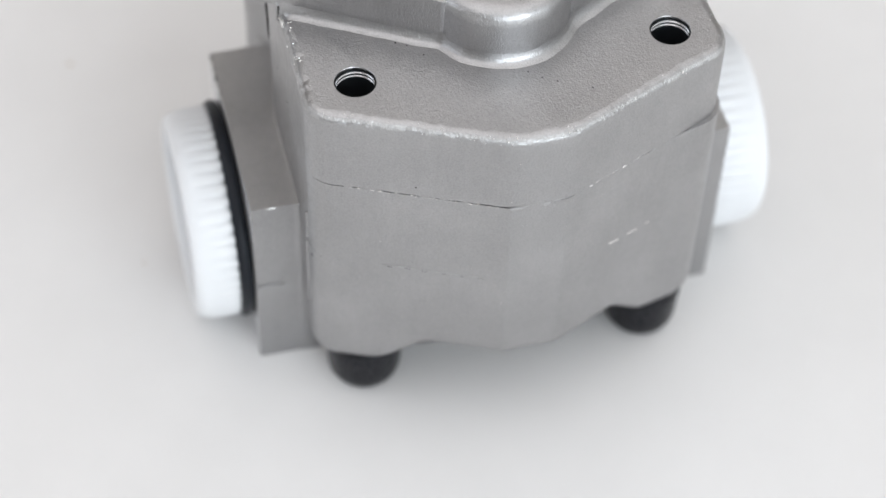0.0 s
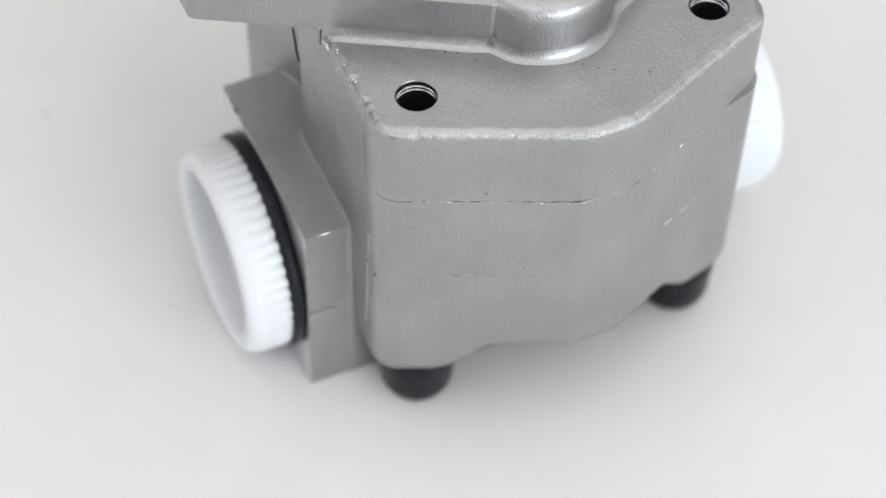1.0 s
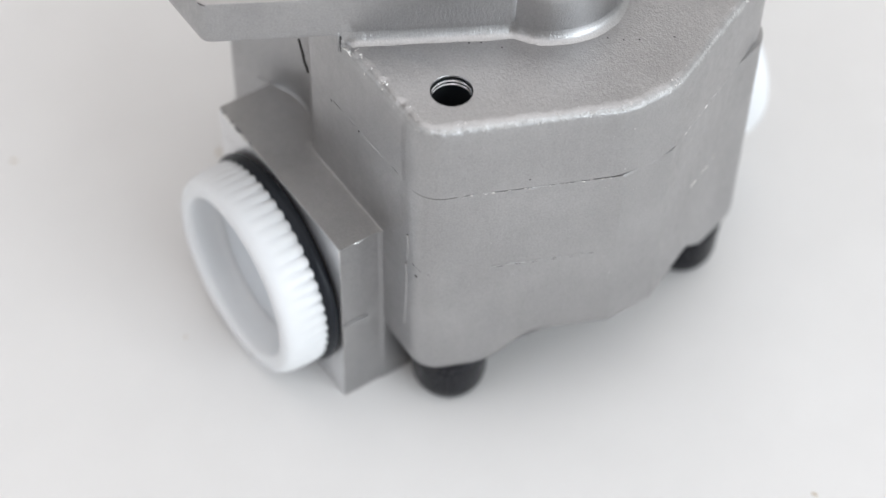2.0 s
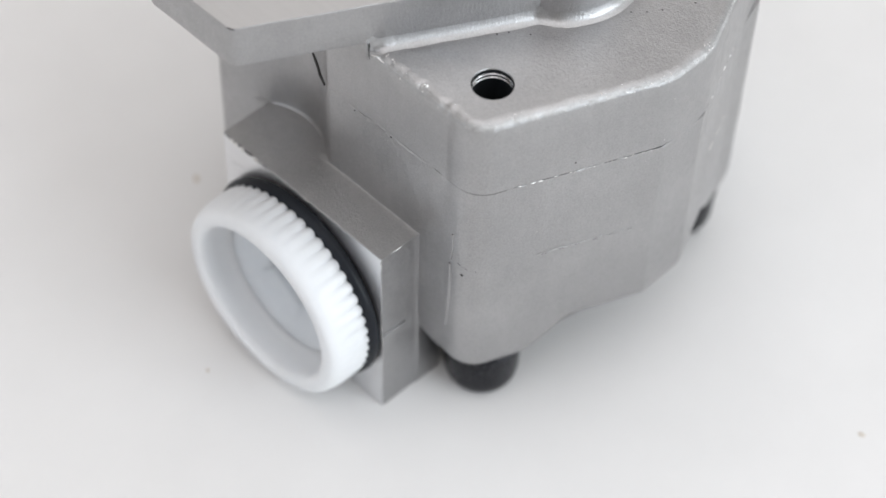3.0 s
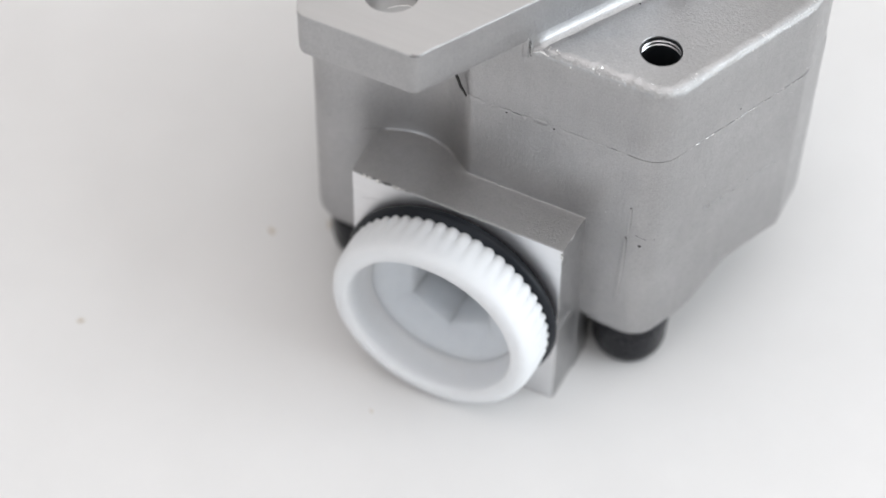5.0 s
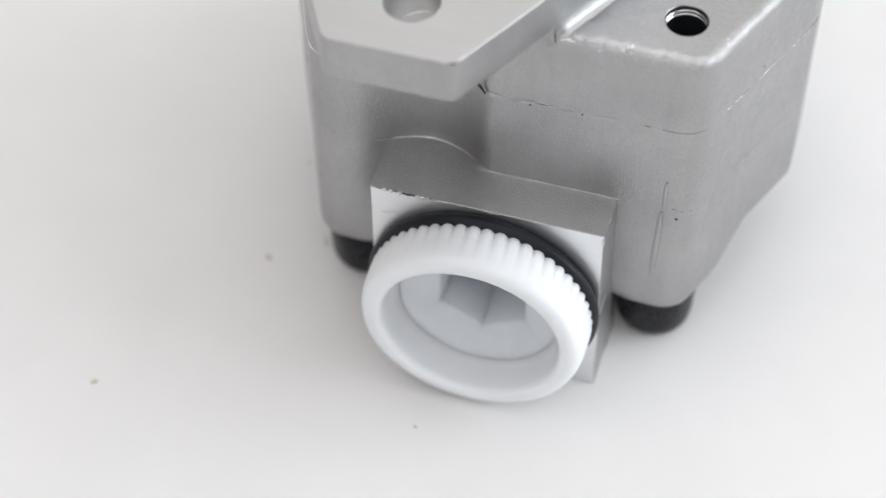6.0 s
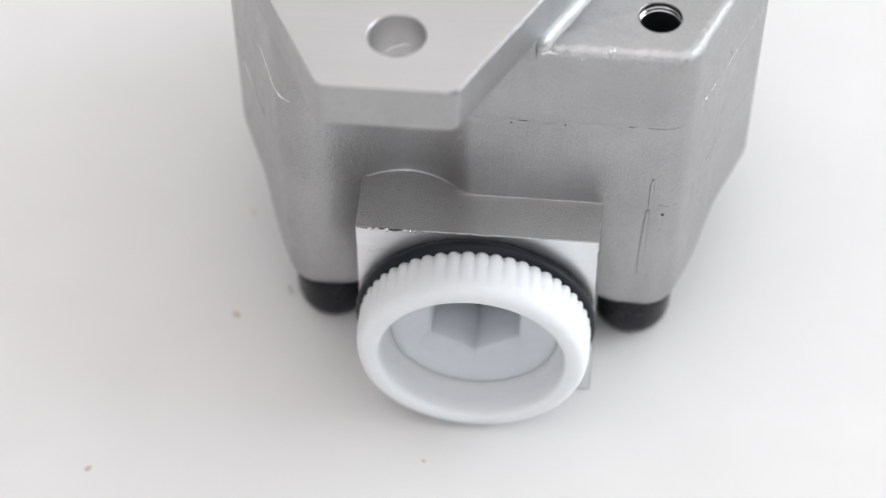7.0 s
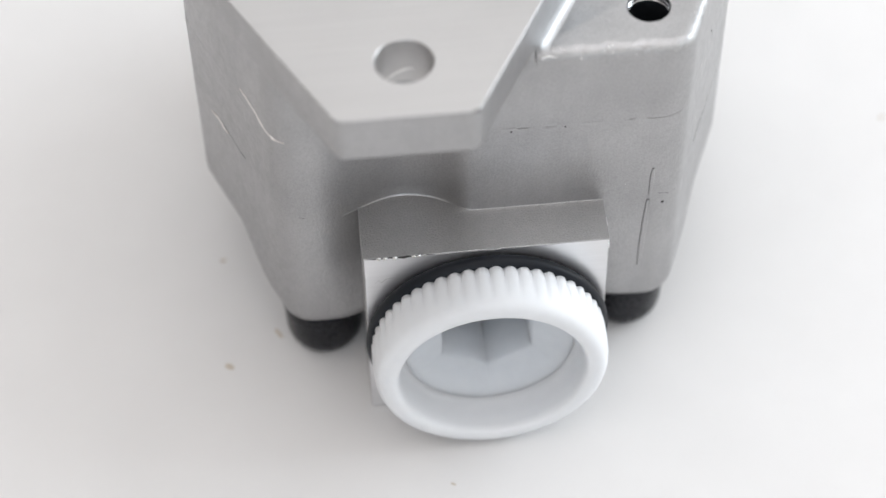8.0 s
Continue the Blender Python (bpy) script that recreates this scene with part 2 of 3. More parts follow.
WALL_Y = 53.2
TOP_Z = 114.1
FL_LOW, FL_TOP = 115.2, 128.2
PORT_X0, PORT_X1, PORT_Y, PORT_Z = -70.0, -9.8, 66.0, 61.9
BOLTS = [(0.6, -40.0), (0.6, 40.0), (-80.6, -40.0), (-80.6, 40.0)]


def smooth(a, b, x):
    k = min(1.0, max(0.0, (x - a) / (b - a)))
    return k * k * (3 - 2 * k)


def housing_outline(ridge, corner_r, ridge_r):
    right = [(8.6, -WALL_Y, corner_r), (28.6, -ridge, ridge_r), (28.6, ridge, ridge_r), (8.6, WALL_Y, corner_r)]
    left = [(2 * XC - x, -y, r) for x, y, r in right]
    return resample(rounded(right + left, 0.8), 0.9)


def scalloped(p):
    """The housing is hollowed round each flange bolt."""
    cx, cy, r = -59.2, math.copysign(66.8, p.y), 20.4
    if cx - 31.0 < p.x < cx + r + 3:
        y = abs(cy) - math.sqrt(max(0.0, r * r - (p.x - cx) ** 2))
        w = abs(p.y)
        h = max(0.0, 1 - abs(y - w) / 2.8)
        y = min(y, w) - h * h * 2.8 / 4
        if p.x < cx:
            y = w - 6.8 * 0.5 * (1 + math.cos(math.pi * min(1.0, (cx - p.x) / 22.5)))
        if y < w:
            return Vector((p.x, math.copysign(y, p.y)))
    return p


def beside_port(p):
    """Below the hollow the wall follows it only beside the port block."""
    q = scalloped(p)
    return p.lerp(q, 1 - smooth(-69.5, -66.0, p.x))


def foot_z(p):
    """Underside: legs round the bolts, higher between them."""
    d = min(math.hypot(p.x - x, p.y - y) for x, y in BOLTS)
    k = min(1, max(0, (d - 13.0) / 12.0))
    return 20.1 + 11.9 * k * k * (3 - 2 * k)


def groove(p):
    """How deep the joint between housing and cover is open."""
    if p.x > 11.5 and p.y < -7.6:
        w = 0.05 + 0.35 * smooth(-18, -11, p.y) + 0.95 * noise.noise(Vector((p.x, p.y, 0)) / 1.7)
    else:
        front = 0.8 if p.y < -40 and p.x > 5 else 0.3 if p.y < -40 and p.x > 0 else -0.05 if p.x > -35 and p.y < 0 else -0.22 if p.x > -35 else -1.0
        w = front + (0.3 if p.x > 5 and p.y < 0 else 0.7) * noise.noise(Vector((p.x, p.y, 0)) / 4.0)
    return max(0.0, min(0.9, w * 1.1))


def column(p):
    """How far the corner over a front bolt stands out from the wall beside it."""
    return 0.28 * smooth(-0.4, 1.0, p.x) * (1 - smooth(9.0, 15.0, p.x)) if abs(p.y) > 36 else 0.0


def pump_body():
    bm = bmesh.new()
    pts = housing_outline(7.2, 8.6, 2.6)
    nrm = normals(pts)
    pts = [p + n * (0.45 * column(p) + 1.3 * smooth(38.0, 50.0, p.y)) for p, n in zip(pts, nrm)]

    def ring(z, inset=0.0, cut=False, rough=0.10):
        out = []
        for p, n in zip(pts, nrm):
            q = p - n * (inset + wave(p.x, p.y, z, 9, rough))
            q = scalloped(q) if cut else beside_port(q) if abs(q.y) > 45 else q
            out.append((q.x, q.y, z))
        return out

    def hollow(z, out):
        """A ring of the hollowed wall, with the fillet at the foot of the hollow."""
        made = []
        for (x, y, _), (u, v, _) in zip(ring(z), ring(z, 0, True)):
            q = Vector((u, v))
            deep = max(0.0, abs(y) - abs(q.y))
            made.append((q.x, q.y + math.copysign(min(out, deep), y), z))
        return made

    def low(dz, inset):
        out = []
        for p, n in zip(pts, nrm):
            z = foot_z(p)
            k = 1.0 - 0.75 * min(1.0, max(0.0, (z - 21.0) / 8.0))
            q = p - n * inset * k
            out.append((q.x, q.y, z + dz))
        return out

    rings = [low(0, 4.5), low(0.45, 2.4), low(1.4, 0.9), low(3.0, 0.2), low(5.0, 0.0)]
    rings += [[(q[0], q[1], max(z, foot_z(p) + 8)) for q, p in zip(ring(z), pts)] for z in (41, 46, 52, 58)]
    rings += [ring(60.8), ring(61.3), ring(61.6), ring(61.84), hollow(61.86, 0.4), hollow(62.05, 0.15), hollow(62.4, 0.0)]
    rings += [ring(z, 0, True) for z in (66, 71, 76, 81, 86, 89.0)]

    def lip(z):
        made = []
        for p, n in zip(pts, nrm):
            q = scalloped(p - n * groove(p))
            made.append((q.x, q.y, z))
        return made

    rings += [ring(90.1, 0, True), lip(90.16), lip(90.44)]
    loft(bm, rings, True, True)
    bm.normal_update()
    for f in bm.faces:
        if 61.8 * MM < f.calc_center_median().z < 62.1 * MM and abs(f.normal.z) > 0.6:
            f.material_index = 1
    return part("pump_body", bm, [CAST, CAST_ROUGH], pump, "grey cast aluminium housing with a fine parting line", 40)


def pump_cover():
    bm = bmesh.new()
    pts = housing_outline(7.2, 8.6, 20.0)
    nrm = normals(pts)
    pts = [p + n * column(p) for p, n in zip(pts, nrm)]

    def ring(z, inset=0.0, rough=0.10):
        out = []
        for p, n in zip(pts, nrm):
            q = scalloped(p - n * (inset - 0.06 + wave(p.x, p.y, z, 9, rough)))
            out.append((q.x, q.y, z))
        return out

    def edge(dz, inset, inward=0.0):
        """The rounded, uneven top edge."""
        out = []
        for p, n in zip(pts, nrm):
            w = 0.84 + 0.2 * noise.noise(Vector((p.x, p.y, 5)) / 1.1) + 0.13 * noise.noise(Vector((p.x, p.y, 3)) / 2.2) + 0.15 * noise.noise(Vector((p.x, p.y, 7)) / 7)
            if p.y < -46 and p.x < 7:
                w += 0.55 * max(0.0, noise.noise(Vector((p.x, p.y, 9)) / 1.5)) + 0.3 * noise.noise(Vector((p.x, p.y, 11)) / 0.7)
            far = min(1.0, max(0.0, (-62.0 - p.x) / 10.0))
            far = far * far * (3 - 2 * far)
            flare = 1.1 * ((2.4 - dz) / 2.4) ** 2
            if p.x < -27.7 and abs(p.y) > 50 and far < 1:
                flare, far = flare * far + 0.3 * (1 - far), 1.0
            q = scalloped(p - n * (inset * w * (1 - far) - (flare - inward) * far))
            out.append((q.x, q.y, TOP_Z - dz * w + far * 2.6 * (2.4 - dz) / 2.4))
        return out

    def lip(z):
        made = []
        for p, n in zip(pts, nrm):
            q = scalloped(p - n * (groove(p) - 0.06))
            made.append((q.x, q.y, z))
        return made

    rings = [lip(90.41), lip(90.46), ring(90.52), ring(91.1), ring(95), ring(100), ring(105), ring(109.5)]
    rings += [edge(2.4, 0.0), edge(1.35, 0.28), edge(0.6, 0.9), edge(0.15, 1.8), edge(0, 2.9)]
    rings.append([(x, y, TOP_Z) for x, y, z in edge(0.0, 2.95, 3.5)])
    made = loft(bm, rings, True)
    holes = []
    for x, y in BOLTS[:2]:
        hole = loft(bm, [[(a, b, z) for a, b in circle(x, y, r)] for z, r in ((TOP_Z, 5.2), (TOP_Z - 0.12, 5.08), (TOP_Z - 0.4, 5.05), (TOP_Z - 0.42, 5.2), (TOP_Z - 21, 5.2))], False, True)
        holes.append(hole[0])
    for f in bm.faces:
        z = f.calc_center_median().z
        if (TOP_Z - 1.5) * MM < z < (TOP_Z - 0.5) * MM and len(f.verts) == 4 and f.calc_center_median().x > -30 * MM:
            f.material_index = 1
    for x, y in BOLTS[:2]:
        for f in bm.faces:
            if (f.calc_center_median().xy - Vector((x, y)) * MM).length < 7 * MM:
                f.material_index = 0
    fill(bm, [made[-1]] + holes)
    return part("pump_cover", bm, [CAST, WORN_GLINT], pump, "grey cast aluminium end cover with rounded worn edges", 40)


def threaded_hole(x, y):
    """A cut thread lining the bolt hole: two turns coloured as lit, the rest as shaded."""
    bm = bmesh.new()
    n, pitch, turns = 48, 1.1, 3
    made = []
    for k in range(3 * turns):
        drop, r = ((0.0, 4.78), (0.6, 5.14), (0.86, 5.02))[k % 3]
        ring = []
        for i in range(n):
            a = 2 * math.pi * i / n
            z = TOP_Z - 0.2 - (k // 3) * pitch - drop - pitch * i / n
            ring.append(bm.verts.new(Vector((x + r * math.cos(a), y + r * math.sin(a), z)) * MM))
        made.append(ring)
    for k in range(len(made) - 1):
        for i in range(n):
            a, b = made[k][i], made[k + 1][i]
            if i + 1 < n:
                c, d = made[k + 1][i + 1], made[k][i + 1]
            elif k + 4 < len(made):
                c, d = made[k + 4][0], made[k + 3][0]
            else:
                continue
            bm.faces.new((a, b, c, d)).material_index = 0 if k in (2, 5) else 1
    loft(bm, [[(a, b, z) for a, b in circle(x, y, r, n)] for z, r in ((TOP_Z - 14, 5.05), (TOP_Z - 5.0, 5.05), (TOP_Z - 3.4, 5.12))], True, False, 1)
    return part("threaded_hole", bm, [LIT_THREAD, SHADED_BORE], cover, "cut screw thread with turns coloured as lit above a bore coloured as shaded", 15)


def flange_outline():
    """Two pointed ears on a round plate about the shaft."""
    c, r = Vector((SHAFT_X, 0)), 52.8
    out = []
    for sx, sy in ((1, -1), (1, 1), (-1, 1), (-1, -1)):
        if sx > 0:
            quarter = [Vector((14.9, 81.6)), Vector((51.4, 16.3))]
        else:
            a0 = math.atan2(25.6, 46.2)
            arc = [Vector((r * math.cos(a0 * (1 - j / 8)), r * math.sin(a0 * (1 - j / 8)))) for j in range(1, 8)]
            quarter = [Vector((15.7, 81.6)), Vector((46.2, 25.6))] + arc
        quarter = [Vector((c.x + sx * p.x, sy * p.y)) for p in quarter]
        out += quarter if sx * sy < 0 else quarter[::-1]
    corners = [(p.x, p.y, 3.2 if abs(abs(p.y) - 81.6) < 0.1 else 0.0) for p in out]
    return resample(rounded(corners, 0.6), 1.0)


def mounting_flange():
    bm = bmesh.new()
    pts = flange_outline()
    nrm = normals(pts)

    def ring(z, inset=0.0):
        return [(p.x - n.x * (inset + wave(p.x, p.y, z, 11, 0.08)), p.y - n.y * (inset + wave(p.x, p.y, z, 11, 0.08)), z) for p, n in zip(pts, nrm)]

    rings = [ring(FL_LOW, 1.5), ring(FL_LOW + 0.25, 0.8), ring(FL_LOW + 0.8, 0.25), ring(FL_LOW + 2.0, 0.0), ring(122), ring(126), ring(FL_TOP - 0.14, 0.0), ring(FL_TOP, 0.12)]
    made = loft(bm, rings)
    tops, lows = [made[-1]], [made[0]]
    for y in (-65.1, 65.1):
        hole = loft(bm, [[(a, b, z) for a, b in circle(SHAFT_X + 0.3, y, r)] for z, r in ((FL_TOP, 6.75), (FL_TOP - 0.35, 6.5), (FL_LOW + 0.4, 6.5), (FL_LOW, 6.9))], mat=2)
        tops.append(hole[0])
        lows.append(hole[-1])
    fill(bm, tops, 1)
    fill(bm, lows)
    return part("mounting_flange", bm, [CAST, MILLED, MILLED], pump, "aluminium mounting flange with a smooth milled top", 30)


def flange_foot():
    """The raised pad that carries the flange on the cover, running round the bearing boss, with its fillet."""
    bm = bmesh.new()
    a0 = math.atan2(16.3, 8.3)
    arc = [(BOSS_X + 18.2 * math.cos(a), 18.2 * math.sin(a), 0.0) for a in [a0 * (j / 9 - 1) for j in range(1, 18)]]
    right = [(-31.5, -60.0, 0.0), (-7.1, -16.3, 7.0)] + arc + [(-7.1, 16.3, 7.0), (-31.5, 60.0, 0.0)]
    pts = resample(rounded(right + [(-100.0, 60.0, 0.0), (-100.0, -60.0, 0.0)], 0.7), 1.0)
    nrm = normals(pts)

    def ring(z, out):
        r = []
        for p, n in zip(pts, nrm):
            w = 1 + 0.18 * noise.noise(Vector((p.x, p.y, 1)) / 5)
            w *= min(1.0, max(0.0, (WALL_Y - 1.0 - abs(p.y)) / 2.0)) if p.x > SHAFT_X else 1.0
            q = p + n * out * w
            if p.x < SHAFT_X - 10:
                r.append((max(-84.0, q.x), max(-WALL_Y + 6, min(WALL_Y - 6, q.y)), z))
                continue
            y = max(-WALL_Y + 0.25, min(WALL_Y - 0.25, q.y))
            if y != q.y:
                edge = -31.5 + (60.0 - abs(y)) * 0.558 + out * 1.14
                q.x = min(edge, q.x)
            q.y = y
            s = scalloped(q)
            if abs(s.y) < abs(q.y):
                s = Vector((s.x, s.y + math.copysign(-0.3, s.y)))
            r.append((s.x, s.y, z))
        return r

    loft(bm, [ring(TOP_Z - 0.2, 2.6), ring(TOP_Z + 0.12, 1.8), ring(TOP_Z + 0.5, 1.0), ring(TOP_Z + 1.2, 0.35), ring(TOP_Z + 3.0, 0.0), ring(FL_LOW + 3.0, -0.15)])
    return part("flange_foot", bm, CAST, pump, "", 50)


def bearing_boss():
    """A round swelling over the driven gear, beside the flange."""
    bm = bmesh.new()
    cx, r, n, rings = BOSS_X, 18.2, 96, []
    for z, dr in ((TOP_Z + 1.0, -0.3), (TOP_Z + 3.0, -0.02), (120, 0.02), (125.5, -0.1), (127.6, -0.35), (128.9, -1.1), (129.7, -2.4), (130.0, -4.0)):
        ring = []
        for i in range(n):
            a = 2 * math.pi * i / n
            rr = r + dr * (1 + 0.2 * noise.noise(Vector((math.cos(a), math.sin(a), 2)) * 4)) + wave(math.cos(a) * r, math.sin(a) * r, z, 6, 0.12)
            ring.append((cx + rr * math.cos(a), rr * math.sin(a), z))
        rings.append(ring)
    loft(bm, rings, False, True)
    return part("bearing_boss", bm, CAST, pump, "", 40)


def port_block(side):
    """The square port pad on one side; side -1 or 1."""
    bm = bmesh.new()
    face_y = PORT_Y + (0.8 if side > 0 else 0.0)
    depth = PORT_Y - WALL_Y + 8.0

    def ring(d, grow, rise=0.0):
        """Outline at depth d from the milled face, seen from the port."""
        x0, x1, z0, z1 = PORT_X0 - grow, PORT_X1 + min(grow, 0.45), 0.2, PORT_Z + min(grow, 0.0)
        out = []
        for (ax, az), (bx, bz), k in (((x0, z0), (x1, z0), 24), ((x1, z0), (x1, z1), 24), ((x1, z1), (x0, z1), 30), ((x0, z1), (x0, z0), 24)):
            for j in range(k):
                x, z = ax + (bx - ax) * j / k, az + (bz - az) * j / k
                step = 0.35 if z < 30.6 and (x < x0 + 0.1 or x > x1 - 0.1) else 0.0
                x += math.copysign(step, x - XC)
                if abs(x - XC) > 29 and abs(z - 30.6) < 1.3:
                    z = 30.45 if z < 30.6 else 30.75
                if az == bz == z1 and x > -46.0:
                    z += rise
                x = max(x, PORT_X0 - 0.1)
                bite = 0.0
                if d < 0.8:
                    bite = max(0.0, 0.5 * noise.noise(Vector((x, z, side)) / 1.7) - 0.08)
                z -= bite if z > 60 else 0
                x -= math.copysign(bite * 0.6, x - XC) if abs(x - XC) > 29.5 else 0
                out.append((x, side * (face_y - d), z))
        return out

    made = loft(bm, [ring(0, -0.22), ring(0.22, 0.0), ring(1.6, 0.0), ring(6.5, 0.05), ring(11.0, 0.1), ring(12.4, 0.3), ring(12.7, 0.6, 0.06), ring(12.95, 1.0, 0.25), ring(13.7, 1.9, 0.3), ring(14.8, 3.2, 0.3), ring(depth, 3.3, 0.0)])
    face = loft(bm, [[(a, side * y, b) for a, b in circle((PORT_X0 + PORT_X1) / 2, 31, 24.5, 64)] for y in (face_y, face_y - 24)], False, True, 4)
    for f in bm.faces:
        if abs(abs(f.calc_center_median().y) - (face_y - 0.11) * MM) < 0.06 * MM:
            f.material_index = 2
    bm.normal_update()
    for f in bm.faces:
        if f.material_index == 0 and abs(f.normal.x) > 0.8 and f.calc_center_median().x > -20 * MM:
            f.material_index = 3
    fill(bm, [made[0], face[0]], 1)
    ob = part("port_block", bm, [CAST_ROUGH, MILLED_FACE, WORN_GLINT, CAST, SHADED_BORE], pump, "square port pad with a bright milled face", 30)
    for f in ob.data.polygons:
        f.use_smooth = f.material_index in (0, 3)
    return ob


def bolt(x, y):
    """A black bolt head under the housing."""
    bm = bmesh.new()
    rings = []
    for z, r in ((0.0, 4.6), (0.02, 5.8), (0.6, 7.6), (1.9, 9.0), (3.8, 9.9), (6.2, 10.35), (14.0, 10.5), (14.3, 10.8), (16.9, 10.8), (17.2, 10.5), (23, 10.4)):
        rings.append([(a, b, z) for a, b in circle(x, y, r, 56)])
    made = loft(bm, rings, False, True)
    socket = loft(bm, [[(x + 4.6 * math.cos(2 * math.pi * i / 56), y + 4.6 * math.sin(2 * math.pi * i / 56), 0.0) for i in range(56)], [(x + 4.0 * math.cos(2 * math.pi * i / 56), y + 4.0 * math.sin(2 * math.pi * i / 56), 6.0) for i in range(56)]], False, True)
    return part("bolt", bm, BLACK_STEEL, pump, "black rounded bolt head", 40)


body = pump_body()
cover = pump_cover()
for bx, by in BOLTS[:2]:
    threaded_hole(bx, by)
flange = mounting_flange()
flange_foot()
bearing_boss()
rib = bmesh.new()
box(rib, (-29.4, -WALL_Y - 0.5, 110.8), (-27.7, -WALL_Y + 3.0, 117.0), 0.18)
part("rib", rib, CAST, pump)
block = port_block(-1)
port_block(1)
for bx, by in ((0.6, -38.3), (0.6, 43.0), (-80.6, -39.2), (-80.6, 40.0)):
    bolt(bx, by)

# ---------------------------------------------------------------- port plugs


def hex_radius(a, flat):
    k = (a + math.pi / 6) % (math.pi / 3) - math.pi / 6
    return flat / math.cos(k)


def port_plug(side, sealed):
    ob = tagged(new("port_plug"), "white nylon screw plug with a knurled rim closing the pump port", "plug", "plugs in the pump ports")
    bm = bmesh.new()
    ridges = 52
    n, cx, cz = ridges * 6, (PORT_X0 + PORT_X1) / 2, 30.6
    shape = (0.0, 0.6, 0.92, 1.0, 0.92, 0.6)

    def ring(d, r, amp=0.0, hexed=0.0):
        out = []
        for i in range(n):
            a = 2 * math.pi * i / n
            rr = r - amp * (1 - shape[i % 6])
            if hexed:
                rr = hex_radius(a, hexed)
            out.append((cx + rr * math.cos(a), side * (PORT_Y + d + 0.4 * (1 + side)), cz + rr * math.sin(a)))
        return out

    rings = [ring(3.4, 20.4), ring(-12.0, 20.4), ring(-12.0, 23.5), ring(1.0, 23.5), ring(3.2 if sealed else 0.1, 25.0), ring(3.4 if sealed else 0.3, 28.6, 0.3)]
    rings += [ring(d, r, amp) for d, r, amp in ((4.0, 29.6, 0.85), (5.8, 29.7, 0.6), (8.0, 29.7, 0.38), (10.2, 29.65, 0.25), (12.2, 29.45, 0.14), (13.8, 29.05, 0.02))]
    rings += [ring(d, r) for d, r in ((15.1, 28.4), (15.8, 27.4), (16.1, 26.3), (16.1, 25.2), (15.9, 24.3), (15.3, 23.7), (14.0, 23.4), (11.0, 23.0), (9.4, 22.75), (8.2, 22.4), (7.3, 21.9), (6.8, 21.3))]
    loft(bm, rings + rings[:1])
    bmesh.ops.remove_doubles(bm, verts=bm.verts, dist=1e-6)
    part("plug_cap", bm, NYLON, ob, "translucent white nylon cap with a knurled rim", 45)
    bm = bmesh.new()
    rings = [ring(-12.0, 13.4), ring(0.4, 13.8), ring(3.2, 19.6), ring(6.3, 22.3), ring(6.7, 21.4), ring(6.0, 19.6), ring(4.4, 16.4), ring(2.3, 0, 0, 12.0), ring(1.7, 0, 0, 11.4), ring(-12.0, 0, 0, 10.7)]
    loft(bm, rings + rings[:1])
    bmesh.ops.remove_doubles(bm, verts=bm.verts, dist=1e-6)
    part("hexagon_socket", bm, NYLON_SHADED, ob, "thin bluish nylon web, coloured darker for its recess shade, with a deep hexagon socket", 45)
    if not sealed:
        return ob
    bm = bmesh.new()
    m, rings = 16, []
    for j in range(m):
        b = 2 * math.pi * j / m
        rr, d = 28.2 + 2.6 * math.cos(b), 2.2 + 2.15 * math.sin(b)
        rings.append([(cx + rr * math.cos(2 * math.pi * i / 120), side * (PORT_Y + d), cz + rr * math.sin(2 * math.pi * i / 120)) for i in range(120)])
    loft(bm, rings + rings[:1])
    bmesh.ops.remove_doubles(bm, verts=bm.verts, dist=1e-6)
    part("o_ring", bm, RUBBER, ob, "black rubber sealing ring", 80)
    return ob


port_plug(-1, True)
port_plug(1, False)

# ---------------------------------------------------------------- casting marks, burrs, dark marks and painted shade


def sliver(name, path, width, height, mat, out, label="", jag=0.25, taper=0.6):
    """A thin raised or dark mark along a line of points on the surface; out: the way that it faces."""
    bm = bmesh.new()
    o = Vector(out).normalized()
    fine = []
    for a, b in zip(path, path[1:]):
        a, b = Vector(a), Vector(b)
        k = max(2, int((b - a).length / 0.7))
        fine += [a.lerp(b, j / k) for j in range(k)]
    fine.append(Vector(path[-1]))
    rings = []
    for i, p in enumerate(fine):
        f = i / max(1, len(fine) - 1)
        w = width * max(0.12, math.sin(math.pi * min(0.97, max(0.03, f))) ** taper) * (1 + jag * noise.noise(p / 0.8))
        d = (fine[min(i + 1, len(fine) - 1)] - fine[max(i - 1, 0)]).normalized()
        s = d.cross(o).normalized()
        c = p + s * jag * 0.5 * noise.noise(p / 1.1 + Vector((5, 0, 0)))
        rings.append([c - s * w - o * 0.5, c - s * w * 0.6 + o * height * 0.7, c + o * height, c + s * w * 0.6 + o * height * 0.7, c + s * w - o * 0.5])
    loft(bm, rings, True, True)
    holder = {"edge_burr": block, "edge_chip": flange}.get(name, body)
    return part(name, bm, mat, holder, label, 50)


FACE_W = (-0.902, -0.431, 0)
FACE_E, FACE_E2 = (0.915, -0.402, 0), (0.915, 0.402, 0)
sliver("casting_gouge", [(-95.8, -36.6, 94.3), (-92.9, -43.2, 93.8), (-91.0, -47.7, 92.6), (-89.0, -50.8, 91.3), (-86.3, -52.6, 90.9)], 0.85, 0.3, GOUGE, (-0.8, -0.6, 0), "bright torn gouge in the casting", 0.9)
